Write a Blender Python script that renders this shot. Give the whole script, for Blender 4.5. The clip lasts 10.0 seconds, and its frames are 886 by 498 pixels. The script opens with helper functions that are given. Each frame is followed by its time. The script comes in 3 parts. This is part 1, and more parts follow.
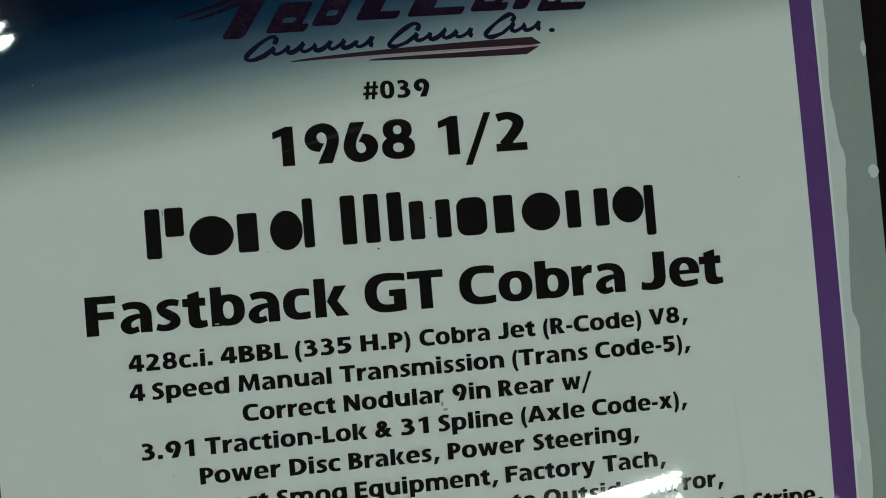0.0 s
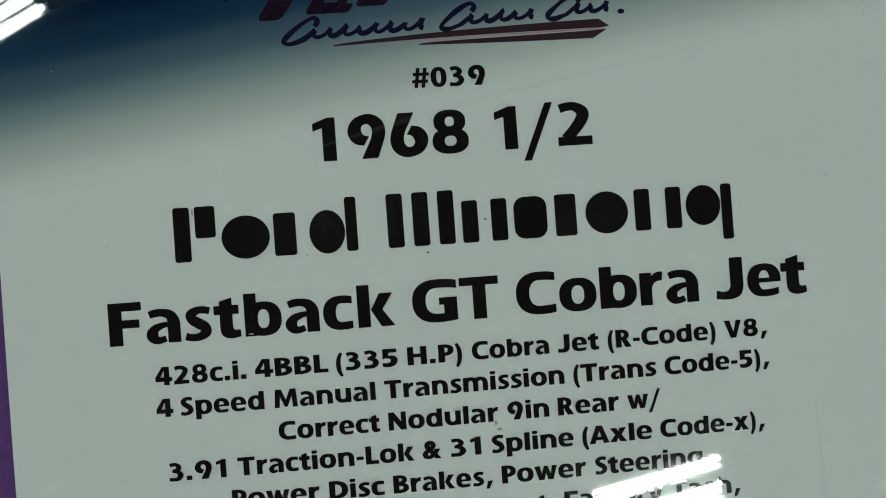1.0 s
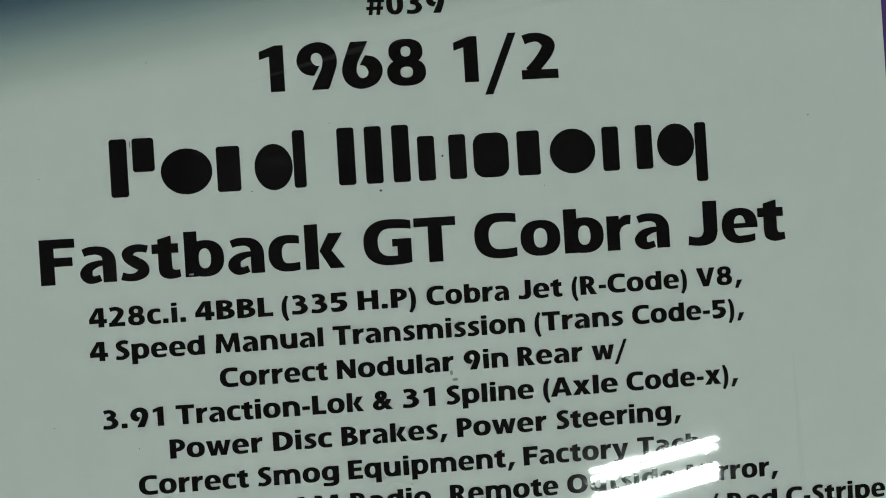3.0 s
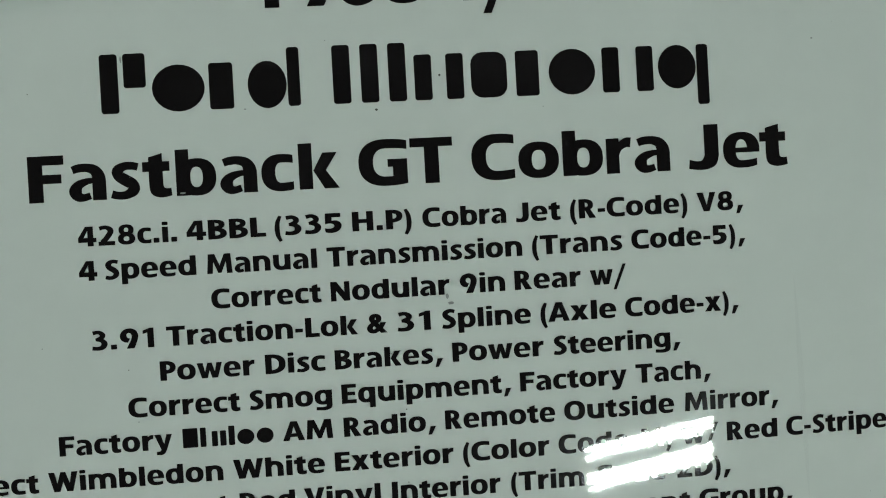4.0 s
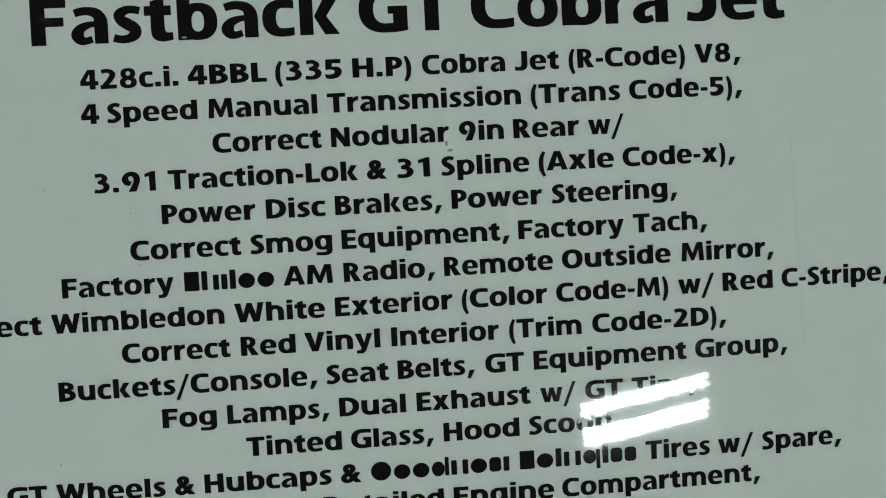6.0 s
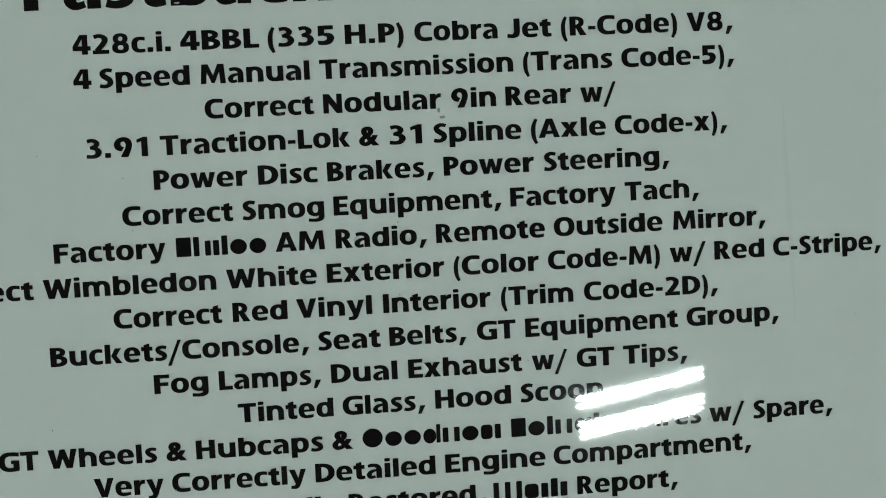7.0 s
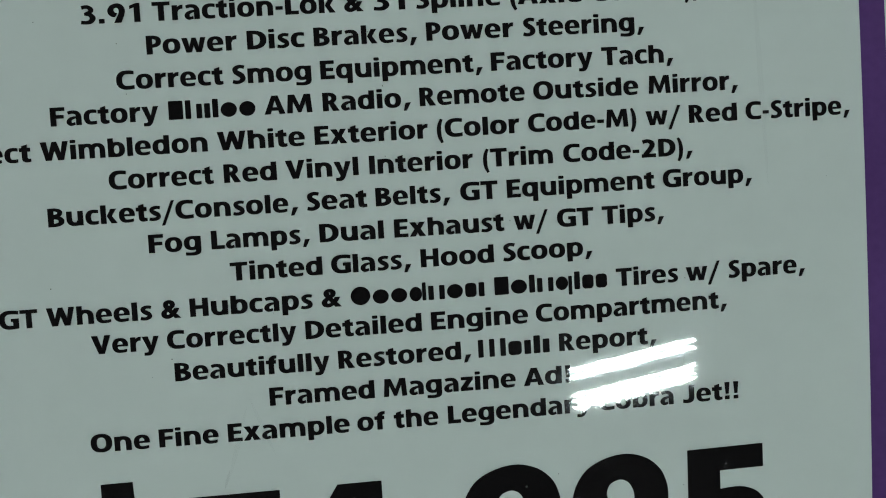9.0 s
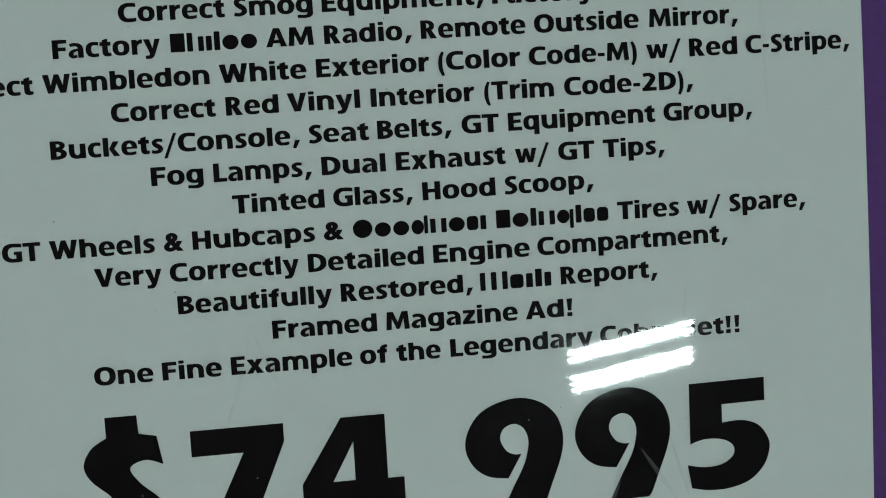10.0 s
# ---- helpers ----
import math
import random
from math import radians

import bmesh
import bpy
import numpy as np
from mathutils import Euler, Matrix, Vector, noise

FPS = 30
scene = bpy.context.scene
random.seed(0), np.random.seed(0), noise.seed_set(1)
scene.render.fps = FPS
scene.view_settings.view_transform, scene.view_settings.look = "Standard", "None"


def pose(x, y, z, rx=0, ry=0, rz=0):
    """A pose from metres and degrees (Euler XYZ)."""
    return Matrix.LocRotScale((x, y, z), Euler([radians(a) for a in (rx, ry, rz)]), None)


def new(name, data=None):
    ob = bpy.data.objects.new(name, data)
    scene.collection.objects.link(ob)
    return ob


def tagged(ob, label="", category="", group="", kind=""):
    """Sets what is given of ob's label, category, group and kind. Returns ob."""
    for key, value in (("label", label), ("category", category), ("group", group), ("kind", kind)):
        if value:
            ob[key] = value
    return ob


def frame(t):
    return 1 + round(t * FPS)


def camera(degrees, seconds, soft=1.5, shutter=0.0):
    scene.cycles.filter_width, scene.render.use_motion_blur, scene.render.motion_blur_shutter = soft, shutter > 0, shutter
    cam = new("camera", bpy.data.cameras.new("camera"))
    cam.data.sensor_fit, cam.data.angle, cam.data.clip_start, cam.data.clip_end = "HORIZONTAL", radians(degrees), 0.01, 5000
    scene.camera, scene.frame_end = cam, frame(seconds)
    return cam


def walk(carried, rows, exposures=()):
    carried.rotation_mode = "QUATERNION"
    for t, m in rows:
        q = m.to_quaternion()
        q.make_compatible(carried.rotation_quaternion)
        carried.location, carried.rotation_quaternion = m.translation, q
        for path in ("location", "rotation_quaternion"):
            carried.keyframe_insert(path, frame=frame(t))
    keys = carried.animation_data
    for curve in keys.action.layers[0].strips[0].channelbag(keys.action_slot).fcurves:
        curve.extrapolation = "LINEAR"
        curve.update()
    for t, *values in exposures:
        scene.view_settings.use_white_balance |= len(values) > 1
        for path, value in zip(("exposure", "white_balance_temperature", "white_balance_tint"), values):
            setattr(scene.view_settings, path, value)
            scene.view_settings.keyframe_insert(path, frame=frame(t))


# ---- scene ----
from mathutils import geometry

# the leaning, slightly bowed poster; the camera's path is given in the poster's own axes
POSTER = pose(0, 0, 1.0, 30, 3, 0)
cam = camera(44.0, 10.0, soft=1.0)
ROWS = [
    (0.0, -0.0317, 0.0163, 0.3310, 0.71, -6.75, -4.48),
    (0.2, -0.0317, 0.0209, 0.3160, 0.25, -6.30, -4.49),
    (0.5, -0.0316, 0.0239, 0.3043, -0.44, -5.66, -4.32),
    (1.0, -0.0342, 0.0265, 0.3005, -0.95, -5.13, -3.98),
    (1.5, -0.0279, 0.0255, 0.2993, -1.33, -4.82, -3.90),
    (2.0, -0.0212, 0.0210, 0.2955, -1.30, -4.66, -3.84),
    (2.2, -0.0203, 0.0197, 0.2920, -1.40, -4.67, -3.67),
    (3.3, -0.0194, 0.0102, 0.2824, -1.94, -4.73, -3.02),
    (3.5, -0.0200, 0.0073, 0.2815, -2.03, -4.75, -2.81),
    (4.0, -0.0202, -0.0053, 0.2795, -2.20, -4.92, -2.96),
    (4.5, -0.0202, -0.0148, 0.2785, -2.43, -4.88, -3.04),
    (5.0, -0.0213, -0.0224, 0.2784, -2.87, -4.86, -2.95),
    (5.5, -0.0223, -0.0310, 0.2806, -2.99, -4.95, -2.82),
    (5.7, -0.0226, -0.0360, 0.2820, -2.99, -4.98, -2.86),
    (6.8, -0.0226, -0.0458, 0.2851, -3.03, -5.11, -2.56),
    (7.0, -0.0216, -0.0491, 0.2844, -3.03, -5.13, -2.65),
    (7.5, -0.0209, -0.0532, 0.2839, -3.24, -5.12, -2.70),
    (8.0, -0.0222, -0.0637, 0.2873, -3.23, -5.10, -2.69),
    (8.2, -0.0224, -0.0683, 0.2898, -3.12, -5.19, -2.84),
    (8.5, -0.0227, -0.0741, 0.2946, -2.95, -5.32, -2.87),
    (9.0, -0.0215, -0.0866, 0.2967, -2.77, -5.38, -3.27),
    (9.5, -0.0207, -0.0959, 0.2973, -2.86, -5.46, -3.49),
    (10.0, -0.0238, -0.1039, 0.2983, -2.90, -5.51, -3.51),
]
walk(cam, [(t, POSTER @ pose(x, y, z, rx, ry, rz)) for t, x, y, z, rx, ry, rz in ROWS],
     exposures=[(0.0, 0.01, 6500, 10), (1.0, 0.05, 6500, 10), (4.5, 0.06, 6500, 10), (7.5, 0.00, 6320, 10), (10.0, -0.12, 6150, 10)])

# ---- light: two high-bay fluorescent fixtures light the hall ----
TUBE_GLOW = 462.0
DIMMED_GLOW = 142.0  # emission cut on the left fixture so the sheet dims leftwards
TUBE_COLOUR = (0.87, 1.0, 0.935, 1)
world = bpy.data.worlds.new("hall_air")
scene.world = world
world.use_nodes = True
world.node_tree.nodes["Background"].inputs[0].default_value = (0.5, 0.55, 0.6, 1)
world.node_tree.nodes["Background"].inputs[1].default_value = 0.0


# ---- materials ----
def material(name, colour, rough=0.6, spec=0.3, coat=0.0, metal=0.0, vary=0.08, scale=40.0, bump=0.0, emit=0.0):
    """Principled surface whose colour varies at two scales, with optional clear laminate coat and fine relief."""
    mat = bpy.data.materials.new(name)
    mat.use_nodes = True
    nt = mat.node_tree
    b = nt.nodes["Principled BSDF"]
    b.inputs["Roughness"].default_value = rough
    b.inputs["Specular IOR Level"].default_value = spec
    b.inputs["Metallic"].default_value = metal
    co = nt.nodes.new("ShaderNodeTexCoord")
    fine = nt.nodes.new("ShaderNodeTexNoise")
    fine.inputs["Scale"].default_value = scale * 14
    fine.inputs["Detail"].default_value = 4
    broad = nt.nodes.new("ShaderNodeTexNoise")
    broad.inputs["Scale"].default_value = scale
    broad.inputs["Detail"].default_value = 2
    for n in (fine, broad):
        nt.links.new(co.outputs["Object"], n.inputs["Vector"])
    add = nt.nodes.new("ShaderNodeMath")
    add.operation = "ADD"
    nt.links.new(fine.outputs["Fac"], add.inputs[0])
    nt.links.new(broad.outputs["Fac"], add.inputs[1])
    span = nt.nodes.new("ShaderNodeMapRange")
    span.inputs["From Min"].default_value, span.inputs["From Max"].default_value = 0.6, 1.4
    span.inputs["To Min"].default_value, span.inputs["To Max"].default_value = 1 - vary, 1 + vary
    nt.links.new(add.outputs[0], span.inputs["Value"])
    mul = nt.nodes.new("ShaderNodeVectorMath")
    mul.operation = "SCALE"
    mul.inputs[0].default_value = colour[:3]
    nt.links.new(span.outputs["Result"], mul.inputs["Scale"])
    nt.links.new(mul.outputs["Vector"], b.inputs["Base Color"])
    if coat:
        b.inputs["Coat Weight"].default_value = coat
        b.inputs["Coat Roughness"].default_value = 0.022
        b.inputs["Coat IOR"].default_value = 1.5
    if bump:
        bp = nt.nodes.new("ShaderNodeBump")
        bp.inputs["Strength"].default_value = bump
        bp.inputs["Distance"].default_value = 0.002
        nt.links.new(fine.outputs["Fac"], bp.inputs["Height"])
        nt.links.new(bp.outputs["Normal"], b.inputs["Normal"])
    if emit:
        b.inputs["Emission Color"].default_value = colour
        b.inputs["Emission Strength"].default_value = emit
    return mat


def header_print(mat):
    """The printed sheet: white stock that turns to navy towards the upper corners."""
    nt = mat.node_tree
    b = nt.nodes["Principled BSDF"]
    white = b.inputs["Base Color"].links[0].from_socket
    co = nt.nodes.new("ShaderNodeTexCoord")
    sep = nt.nodes.new("ShaderNodeSeparateXYZ")
    nt.links.new(co.outputs["Object"], sep.inputs[0])

    def maths(op, p, q):
        n = nt.nodes.new("ShaderNodeMath")
        n.operation = op
        for i, s in enumerate((p, q)):
            if isinstance(s, (int, float)):
                n.inputs[i].default_value = s
            else:
                nt.links.new(s, n.inputs[i])
        return n.outputs[0]

    # height on the sheet, with the fade reaching lower on the one side than on the other
    start = maths("ADD", maths("MULTIPLY", sep.outputs["X"], 0.16), 0.0572)
    fade = maths("DIVIDE", maths("SUBTRACT", sep.outputs["Y"], start), 0.0595)
    ramp = nt.nodes.new("ShaderNodeValToRGB")
    ramp.color_ramp.interpolation = "CARDINAL"
    e = ramp.color_ramp.elements
    e[0].position, e[0].color = 0.0, (1, 1, 1, 1)
    e[1].position, e[1].color = 1.0, (0.001, 0.005, 0.02, 1)
    for at, col in ((0.05, (0.985, 0.985, 0.985, 1)), (0.11, (0.92, 0.935, 0.93, 1)), (0.19, (0.75, 0.795, 0.775, 1)), (0.33, (0.46, 0.53, 0.545, 1)),
                    (0.47, (0.175, 0.24, 0.30, 1)), (0.63, (0.043, 0.085, 0.148, 1)), (0.79, (0.006, 0.028, 0.07, 1))):
        k = e.new(at)
        k.color = col
    nt.links.new(fade, ramp.inputs["Fac"])
    mix = nt.nodes.new("ShaderNodeMix")
    mix.data_type, mix.blend_type = "RGBA", "MULTIPLY"
    mix.inputs["Factor"].default_value = 1.0
    nt.links.new(white, mix.inputs["A"])
    nt.links.new(ramp.outputs["Color"], mix.inputs["B"])
    nt.links.new(mix.outputs["Result"], b.inputs["Base Color"])


PAPER = material("laminated_paper", (0.74, 0.77, 0.74, 1), coat=1.0, spec=0.0, vary=0.025, scale=9)
header_print(PAPER)
INK = material("black_ink", (0.010, 0.0085, 0.009, 1), coat=1.0, spec=0.0, vary=0.25, scale=60)
PURPLE = material("purple_ink", (0.115, 0.052, 0.19, 1), coat=1.0, spec=0.0, vary=0.10, scale=30)
MAROON = material("maroon_ink", (0.015, 0.0075, 0.019, 1), coat=1.0, spec=0.0, vary=0.15, scale=60)
NAVY = material("navy_ink", (0.010, 0.009, 0.030, 1), coat=1.0, spec=0.0, vary=0.15, scale=60)
BROWN = material("brown_ink", (0.040, 0.020, 0.030, 1), coat=1.0, spec=0.0, vary=0.15, scale=60)
ROSE = material("rose_ink", (0.42, 0.28, 0.30, 1), coat=1.0, spec=0.0, vary=0.10, scale=60)
POUCH = material("unsealed_laminate", (0.30, 0.345, 0.33, 1), coat=1.0, spec=0.0, vary=0.05, scale=20)
SEALED = material("sealed_laminate", (0.60, 0.65, 0.63, 1), coat=1.0, spec=0.0, vary=0.04, scale=20)
BUBBLE = material("milky_bubble", (0.74, 0.78, 0.77, 1), coat=1.0, spec=0.0, vary=0.08, scale=150)
SCUFF = material("scuffed_film", (0.30, 0.31, 0.30, 1), rough=0.5, vary=0.1, scale=80)
FAINT_STREAK = material("faint_streak", (0.75, 0.78, 0.77, 1), rough=0.4, vary=0.1, scale=80)
STRONG_STREAK = material("strong_streak", (0.75, 0.74, 0.73, 1), rough=0.3, vary=0.1, scale=80)
STRONG_STREAK.node_tree.nodes["Principled BSDF"].inputs["Alpha"].default_value = 0.07
FAINT_STREAK.node_tree.nodes["Principled BSDF"].inputs["Alpha"].default_value = 0.022
DUST = material("dust", (0.10, 0.10, 0.09, 1), rough=0.9, spec=0.1, vary=0.3, scale=200)
BLACK_BOARD = material("black_board", (0.005, 0.003, 0.0035, 1), rough=0.8, spec=0.05, vary=0.3, scale=20, bump=0.15)
BLACK_STEEL = material("black_steel", (0.02, 0.02, 0.022, 1), rough=0.4, spec=0.4, vary=0.15, scale=15, bump=0.05)
CONCRETE = material("sealed_concrete", (0.20, 0.195, 0.185, 1), rough=0.35, spec=0.4, vary=0.25, scale=0.7, bump=0.1)
WALL_PAINT = material("wall_paint", (0.28, 0.285, 0.28, 1), rough=0.8, vary=0.06, scale=0.8, bump=0.05)
CEILING_PAINT = material("ceiling_paint", (0.035, 0.036, 0.038, 1), rough=0.9, vary=0.12, scale=0.9, bump=0.1)
FIXTURE_WHITE = material("white_enamel", (0.82, 0.84, 0.83, 1), rough=0.35, vary=0.03, scale=5)
TUBE = material("fluorescent_tube", TUBE_COLOUR, rough=0.4, vary=0.01, emit=TUBE_GLOW)
# same tube with lowered emission, to balance light across the sheet
DIMMED_TUBE = material("dimmed_fluorescent_tube", TUBE_COLOUR, rough=0.4, vary=0.01, emit=DIMMED_GLOW)

SPOT_LENS = material("spotlight_lens", (0.95, 1.0, 0.97, 1), rough=0.3, vary=0.01, emit=3.5)


# ---- helpers of this scene ----
def bow(x, y):
    """How far the bowed sheet stands off its flat middle, in metres."""
    return -0.394 / 2 * (y + 0.0635) ** 2 - 0.334 / 2 * x ** 2


def bow_normal(x, y):
    return Vector((0.334 * x, 0.394 * (y + 0.0635), 1)).normalized()


def part(name, bm, mat, parent, label=""):
    me = bpy.data.meshes.new(name)
    bm.to_mesh(me)
    bm.free()
    me.materials.append(mat)
    ob = new(name, me)
    ob.parent = parent
    return tagged(ob, label)


def box(bm, x0, x1, y0, y1, z0, z1, bevel=0.0):
    r = bmesh.ops.create_cube(bm, size=1, matrix=Matrix.Translation(((x0 + x1) / 2, (y0 + y1) / 2, (z0 + z1) / 2))
                              @ Matrix.Diagonal((x1 - x0, y1 - y0, z1 - z0, 1)))
    if bevel:
        edges = list({e for v in r["verts"] for e in v.link_edges})
        bmesh.ops.bevel(bm, geom=edges, offset=bevel, segments=2, affect="EDGES", profile=0.5)


def smooth_on_bow(ob):
    """Shade a flat printed piece by the sheet's true curve."""
    me = ob.data
    for p in me.polygons:
        p.use_smooth = True
    me.normals_split_custom_set_from_vertices([bow_normal(v.co.x, v.co.y) for v in me.vertices])
    return ob


def sheet(name, x0, x1, y0, y1, top, thick, mat, parent, label="", left=None, right=None):
    """A bowed slab with closed edges; left and right may be functions of y that give a ragged outline."""
    nx, ny = max(2, int((x1 - x0) / 0.012)), max(2, int((y1 - y0) / 0.003))
    bm = bmesh.new()
    grid = []
    for layer in (top, top - thick):
        g = []
        for j in range(ny + 1):
            y = y0 + (y1 - y0) * j / ny
            a, b = (left(y) if left else x0), (right(y) if right else x1)
            g.append([bm.verts.new((a + (b - a) * i / nx, y, bow(a + (b - a) * i / nx, y) + layer)) for i in range(nx + 1)])
        grid.append(g)
    up, low = grid
    for j in range(ny):
        for i in range(nx):
            bm.faces.new((up[j][i], up[j][i + 1], up[j + 1][i + 1], up[j + 1][i])).smooth = True
            bm.faces.new((low[j][i], low[j + 1][i], low[j + 1][i + 1], low[j][i + 1]))
    for j in range(ny):
        bm.faces.new((up[j][0], up[j + 1][0], low[j + 1][0], low[j][0]))
        bm.faces.new((up[j][nx], low[j][nx], low[j + 1][nx], up[j + 1][nx]))
    for i in range(nx):
        bm.faces.new((up[0][i], low[0][i], low[0][i + 1], up[0][i + 1]))
        bm.faces.new((up[ny][i], up[ny][i + 1], low[ny][i + 1], low[ny][i]))
    ob = part(name, bm, mat, parent, label)
    me = ob.data
    corner = []
    for p in me.polygons:
        for vi in p.vertices:
            c = me.vertices[vi].co
            corner.append(bow_normal(c.x, c.y) if p.use_smooth else p.normal.copy())
    me.normals_split_custom_set(corner)
    return ob


# ---- hall ----
HALL = (-9.0, 9.0, -11.0, 7.0, 6.60)


def hall():
    x0, x1, y0, y1, h = HALL
    t = 0.2
    for name, b, mat in (("floor", (x0, x1, y0, y1, -t, 0), CONCRETE), ("ceiling", (x0 - t, x1 + t, y0 - t, y1 + t, h, h + t), CEILING_PAINT),
                         ("wall_north", (x0 - t, x1 + t, y1, y1 + t, -t, h), WALL_PAINT), ("wall_south", (x0 - t, x1 + t, y0 - t, y0, -t, h), WALL_PAINT),
                         ("wall_east", (x1, x1 + t, y0, y1, -t, h), WALL_PAINT), ("wall_west", (x0 - t, x0, y0, y1, -t, h), WALL_PAINT)):
        bm = bmesh.new()
        box(bm, *b)
        tagged(part(name, bm, mat, None), {"floor": "sealed grey concrete floor of the hall", "ceiling": "dark painted flat ceiling of the hall"}.get(
            name, "plain grey painted wall of the hall"), name.split("_")[0], kind="structure")


hall()


# ---- ceiling fixtures ----
def cylinder(bm, p, q, r, n=10):
    p, q = Vector(p), Vector(q)
    turn = (q - p).to_track_quat("Z", "Y").to_matrix().to_4x4()
    bmesh.ops.create_cone(bm, cap_ends=True, segments=n, radius1=r, radius2=r, depth=(q - p).length,
                          matrix=Matrix.Translation((p + q) / 2) @ turn)


def fixture(glowing, count, troughs):
    """A hung fixture; troughs: the middle and half breadth of each reflector, and the places of its tubes in it."""
    root = new("ceiling_light")
    tagged(root, f"white {count}-tube fluorescent high-bay light hung under the ceiling", "ceiling light", "hall lights")
    bm = bmesh.new()
    box(bm, -0.62, 0.62, -0.05, 0.05, 0.0, 0.06, 0.005)
    part("ballast_box", bm, FIXTURE_WHITE, root)
    for mid, half, places in troughs:
        bm = bmesh.new()
        prof = [(-half, -0.03), (-half * 0.75, 0.03), (half * 0.75, 0.03), (half, -0.03)]
        rows = []
        for lift in (0, 0.004):
            rows.append([[bm.verts.new((x, mid + a, b + lift)) for a, b in prof] for x in (-0.535, 0.535)])
        for k in range(3):
            for r_, flip in ((rows[0], False), (rows[1], True)):
                f = (r_[0][k], r_[1][k], r_[1][k + 1], r_[0][k + 1])
                bm.faces.new(f[::-1] if flip else f)
        for e in (0, 1):
            for k in range(3):
                bm.faces.new((rows[0][e][k], rows[0][e][k + 1], rows[1][e][k + 1], rows[1][e][k]))
        for k in (0, 3):
            bm.faces.new((rows[0][0][k], rows[1][0][k], rows[1][1][k], rows[0][1][k]))
        bmesh.ops.recalc_face_normals(bm, faces=bm.faces)
        part("reflector", bm, FIXTURE_WHITE, root)
        for place in places:
            y = mid + place
            bm = bmesh.new()
            cylinder(bm, (-0.574, y, -0.005), (0.574, y, -0.005), 0.0145)
            tube = part("tube", bm, glowing, root, "glowing white fluorescent tube")
            for e in (-1, 1):
                bm = bmesh.new()
                cylinder(bm, (0.574 * e, y, -0.005), (0.600 * e, y, -0.005), 0.0155)
                part("tube_socket", bm, FIXTURE_WHITE, tube)
    for x in (-0.45, 0.45):
        bm = bmesh.new()
        cylinder(bm, (x, 0, 0.05), (x, 0, 0.205), 0.005, 6)
        part("hanger", bm, BLACK_STEEL, root)
    return root


fixture(TUBE, "five", ((0.200, 0.094, (-0.049, 0.049)), (-0.162, 0.122, (-0.088, 0.0, 0.088)))).matrix_basis = pose(2.673, -5.523, 6.40, 0, 0, 10.0)
fixture(DIMMED_TUBE, "four", [(mid, 0.036, (0.0,)) for mid in (-0.256, -0.163, -0.070, 0.023)]).matrix_basis = pose(-2.178, -0.895, 6.40, 0, 0, 25.0)


# ---- a small dim spotlight farther along the ceiling ----
def spotlight():
    root = new("ceiling_spotlight")
    tagged(root, "small dim round spotlight under the hall ceiling", "spotlight")
    bm = bmesh.new()
    bmesh.ops.create_cone(bm, cap_ends=True, segments=20, radius1=0.075, radius2=0.05, depth=0.2, matrix=Matrix.Translation((0, 0, 0.1)))
    part("housing", bm, BLACK_STEEL, root)
    bm = bmesh.new()
    cylinder(bm, (0, 0, -0.012), (0, 0, -0.001), 0.043, 20)
    part("lens", bm, SPOT_LENS, root, "dimly glowing round lens")
    bm = bmesh.new()
    cylinder(bm, (0, 0, 0.2), (0, 0, 0.3), 0.012, 10)
    part("stem", bm, BLACK_STEEL, root)
    root.matrix_basis = pose(4.93, -5.80, 6.30)


spotlight()

# ---- stand that carries the poster ----
def stand():
    root = new("display_stand")
    root.matrix_basis = pose(0, 0, 0)
    tagged(root, "black slanted display stand under the laminated poster", "stand")
    bm = bmesh.new()
    box(bm, -0.26, 0.26, -0.32, 0.20, -0.0395, -0.0195, 0.003)
    panel = part("panel", bm, BLACK_BOARD, root)
    panel.matrix_basis = POSTER
    bm = bmesh.new()
    box(bm, -0.18, 0.18, -0.292, -0.276, -0.0195, -0.006, 0.003)
    lip = part("ledge", bm, BLACK_BOARD, root)
    lip.matrix_basis = POSTER
    bm = bmesh.new()
    cylinder(bm, (0, 0.0, 0.02), (0, 0.0, 0.965), 0.024, 20)
    part("post", bm, BLACK_STEEL, root)
    bm = bmesh.new()
    box(bm, -0.22, 0.22, -0.26, 0.26, 0.0, 0.02, 0.006)
    part("base_plate", bm, BLACK_STEEL, root)


stand()

# ---- the poster ----
poster = new("price_poster")
poster.matrix_basis = POSTER
tagged(poster, "laminated white price poster with black lettering on a black stand", "poster")
TOP, BOTTOM = 0.150, -0.262


def wander(y, seed, amount, scale):
    return amount * noise.noise(Vector((seed, y * scale, 0.3))) + amount * 0.45 * noise.noise(Vector((seed, y * scale * 4.1, 1.7)))


def sealed_width(y):
    """How far the laminate has sealed beyond the print, in metres: it creeps out and springs back in a few ragged steps."""
    jags = ((0.075, 0.0042), (0.056, 0.0035), (0.050, 0.0043), (0.041, 0.0051), (0.0375, 0.0068), (0.033, 0.0061), (0.016, 0.0052), (-0.002, 0.0044), (-0.0115, 0.0038),
            (-0.0185, 0.0060), (-0.032, 0.0054), (-0.058, 0.0061), (-0.10, 0.0050), (-0.15, 0.0058))
    pts = ((1.0, jags[0][1]),) + jags + ((-1.0, jags[-1][1]),)
    for (a, p), (b, q) in zip(pts, pts[1:]):
        if b <= y <= a:
            t = (a - y) / (a - b)
            return p + (q - p) * t * t * (3 - 2 * t)


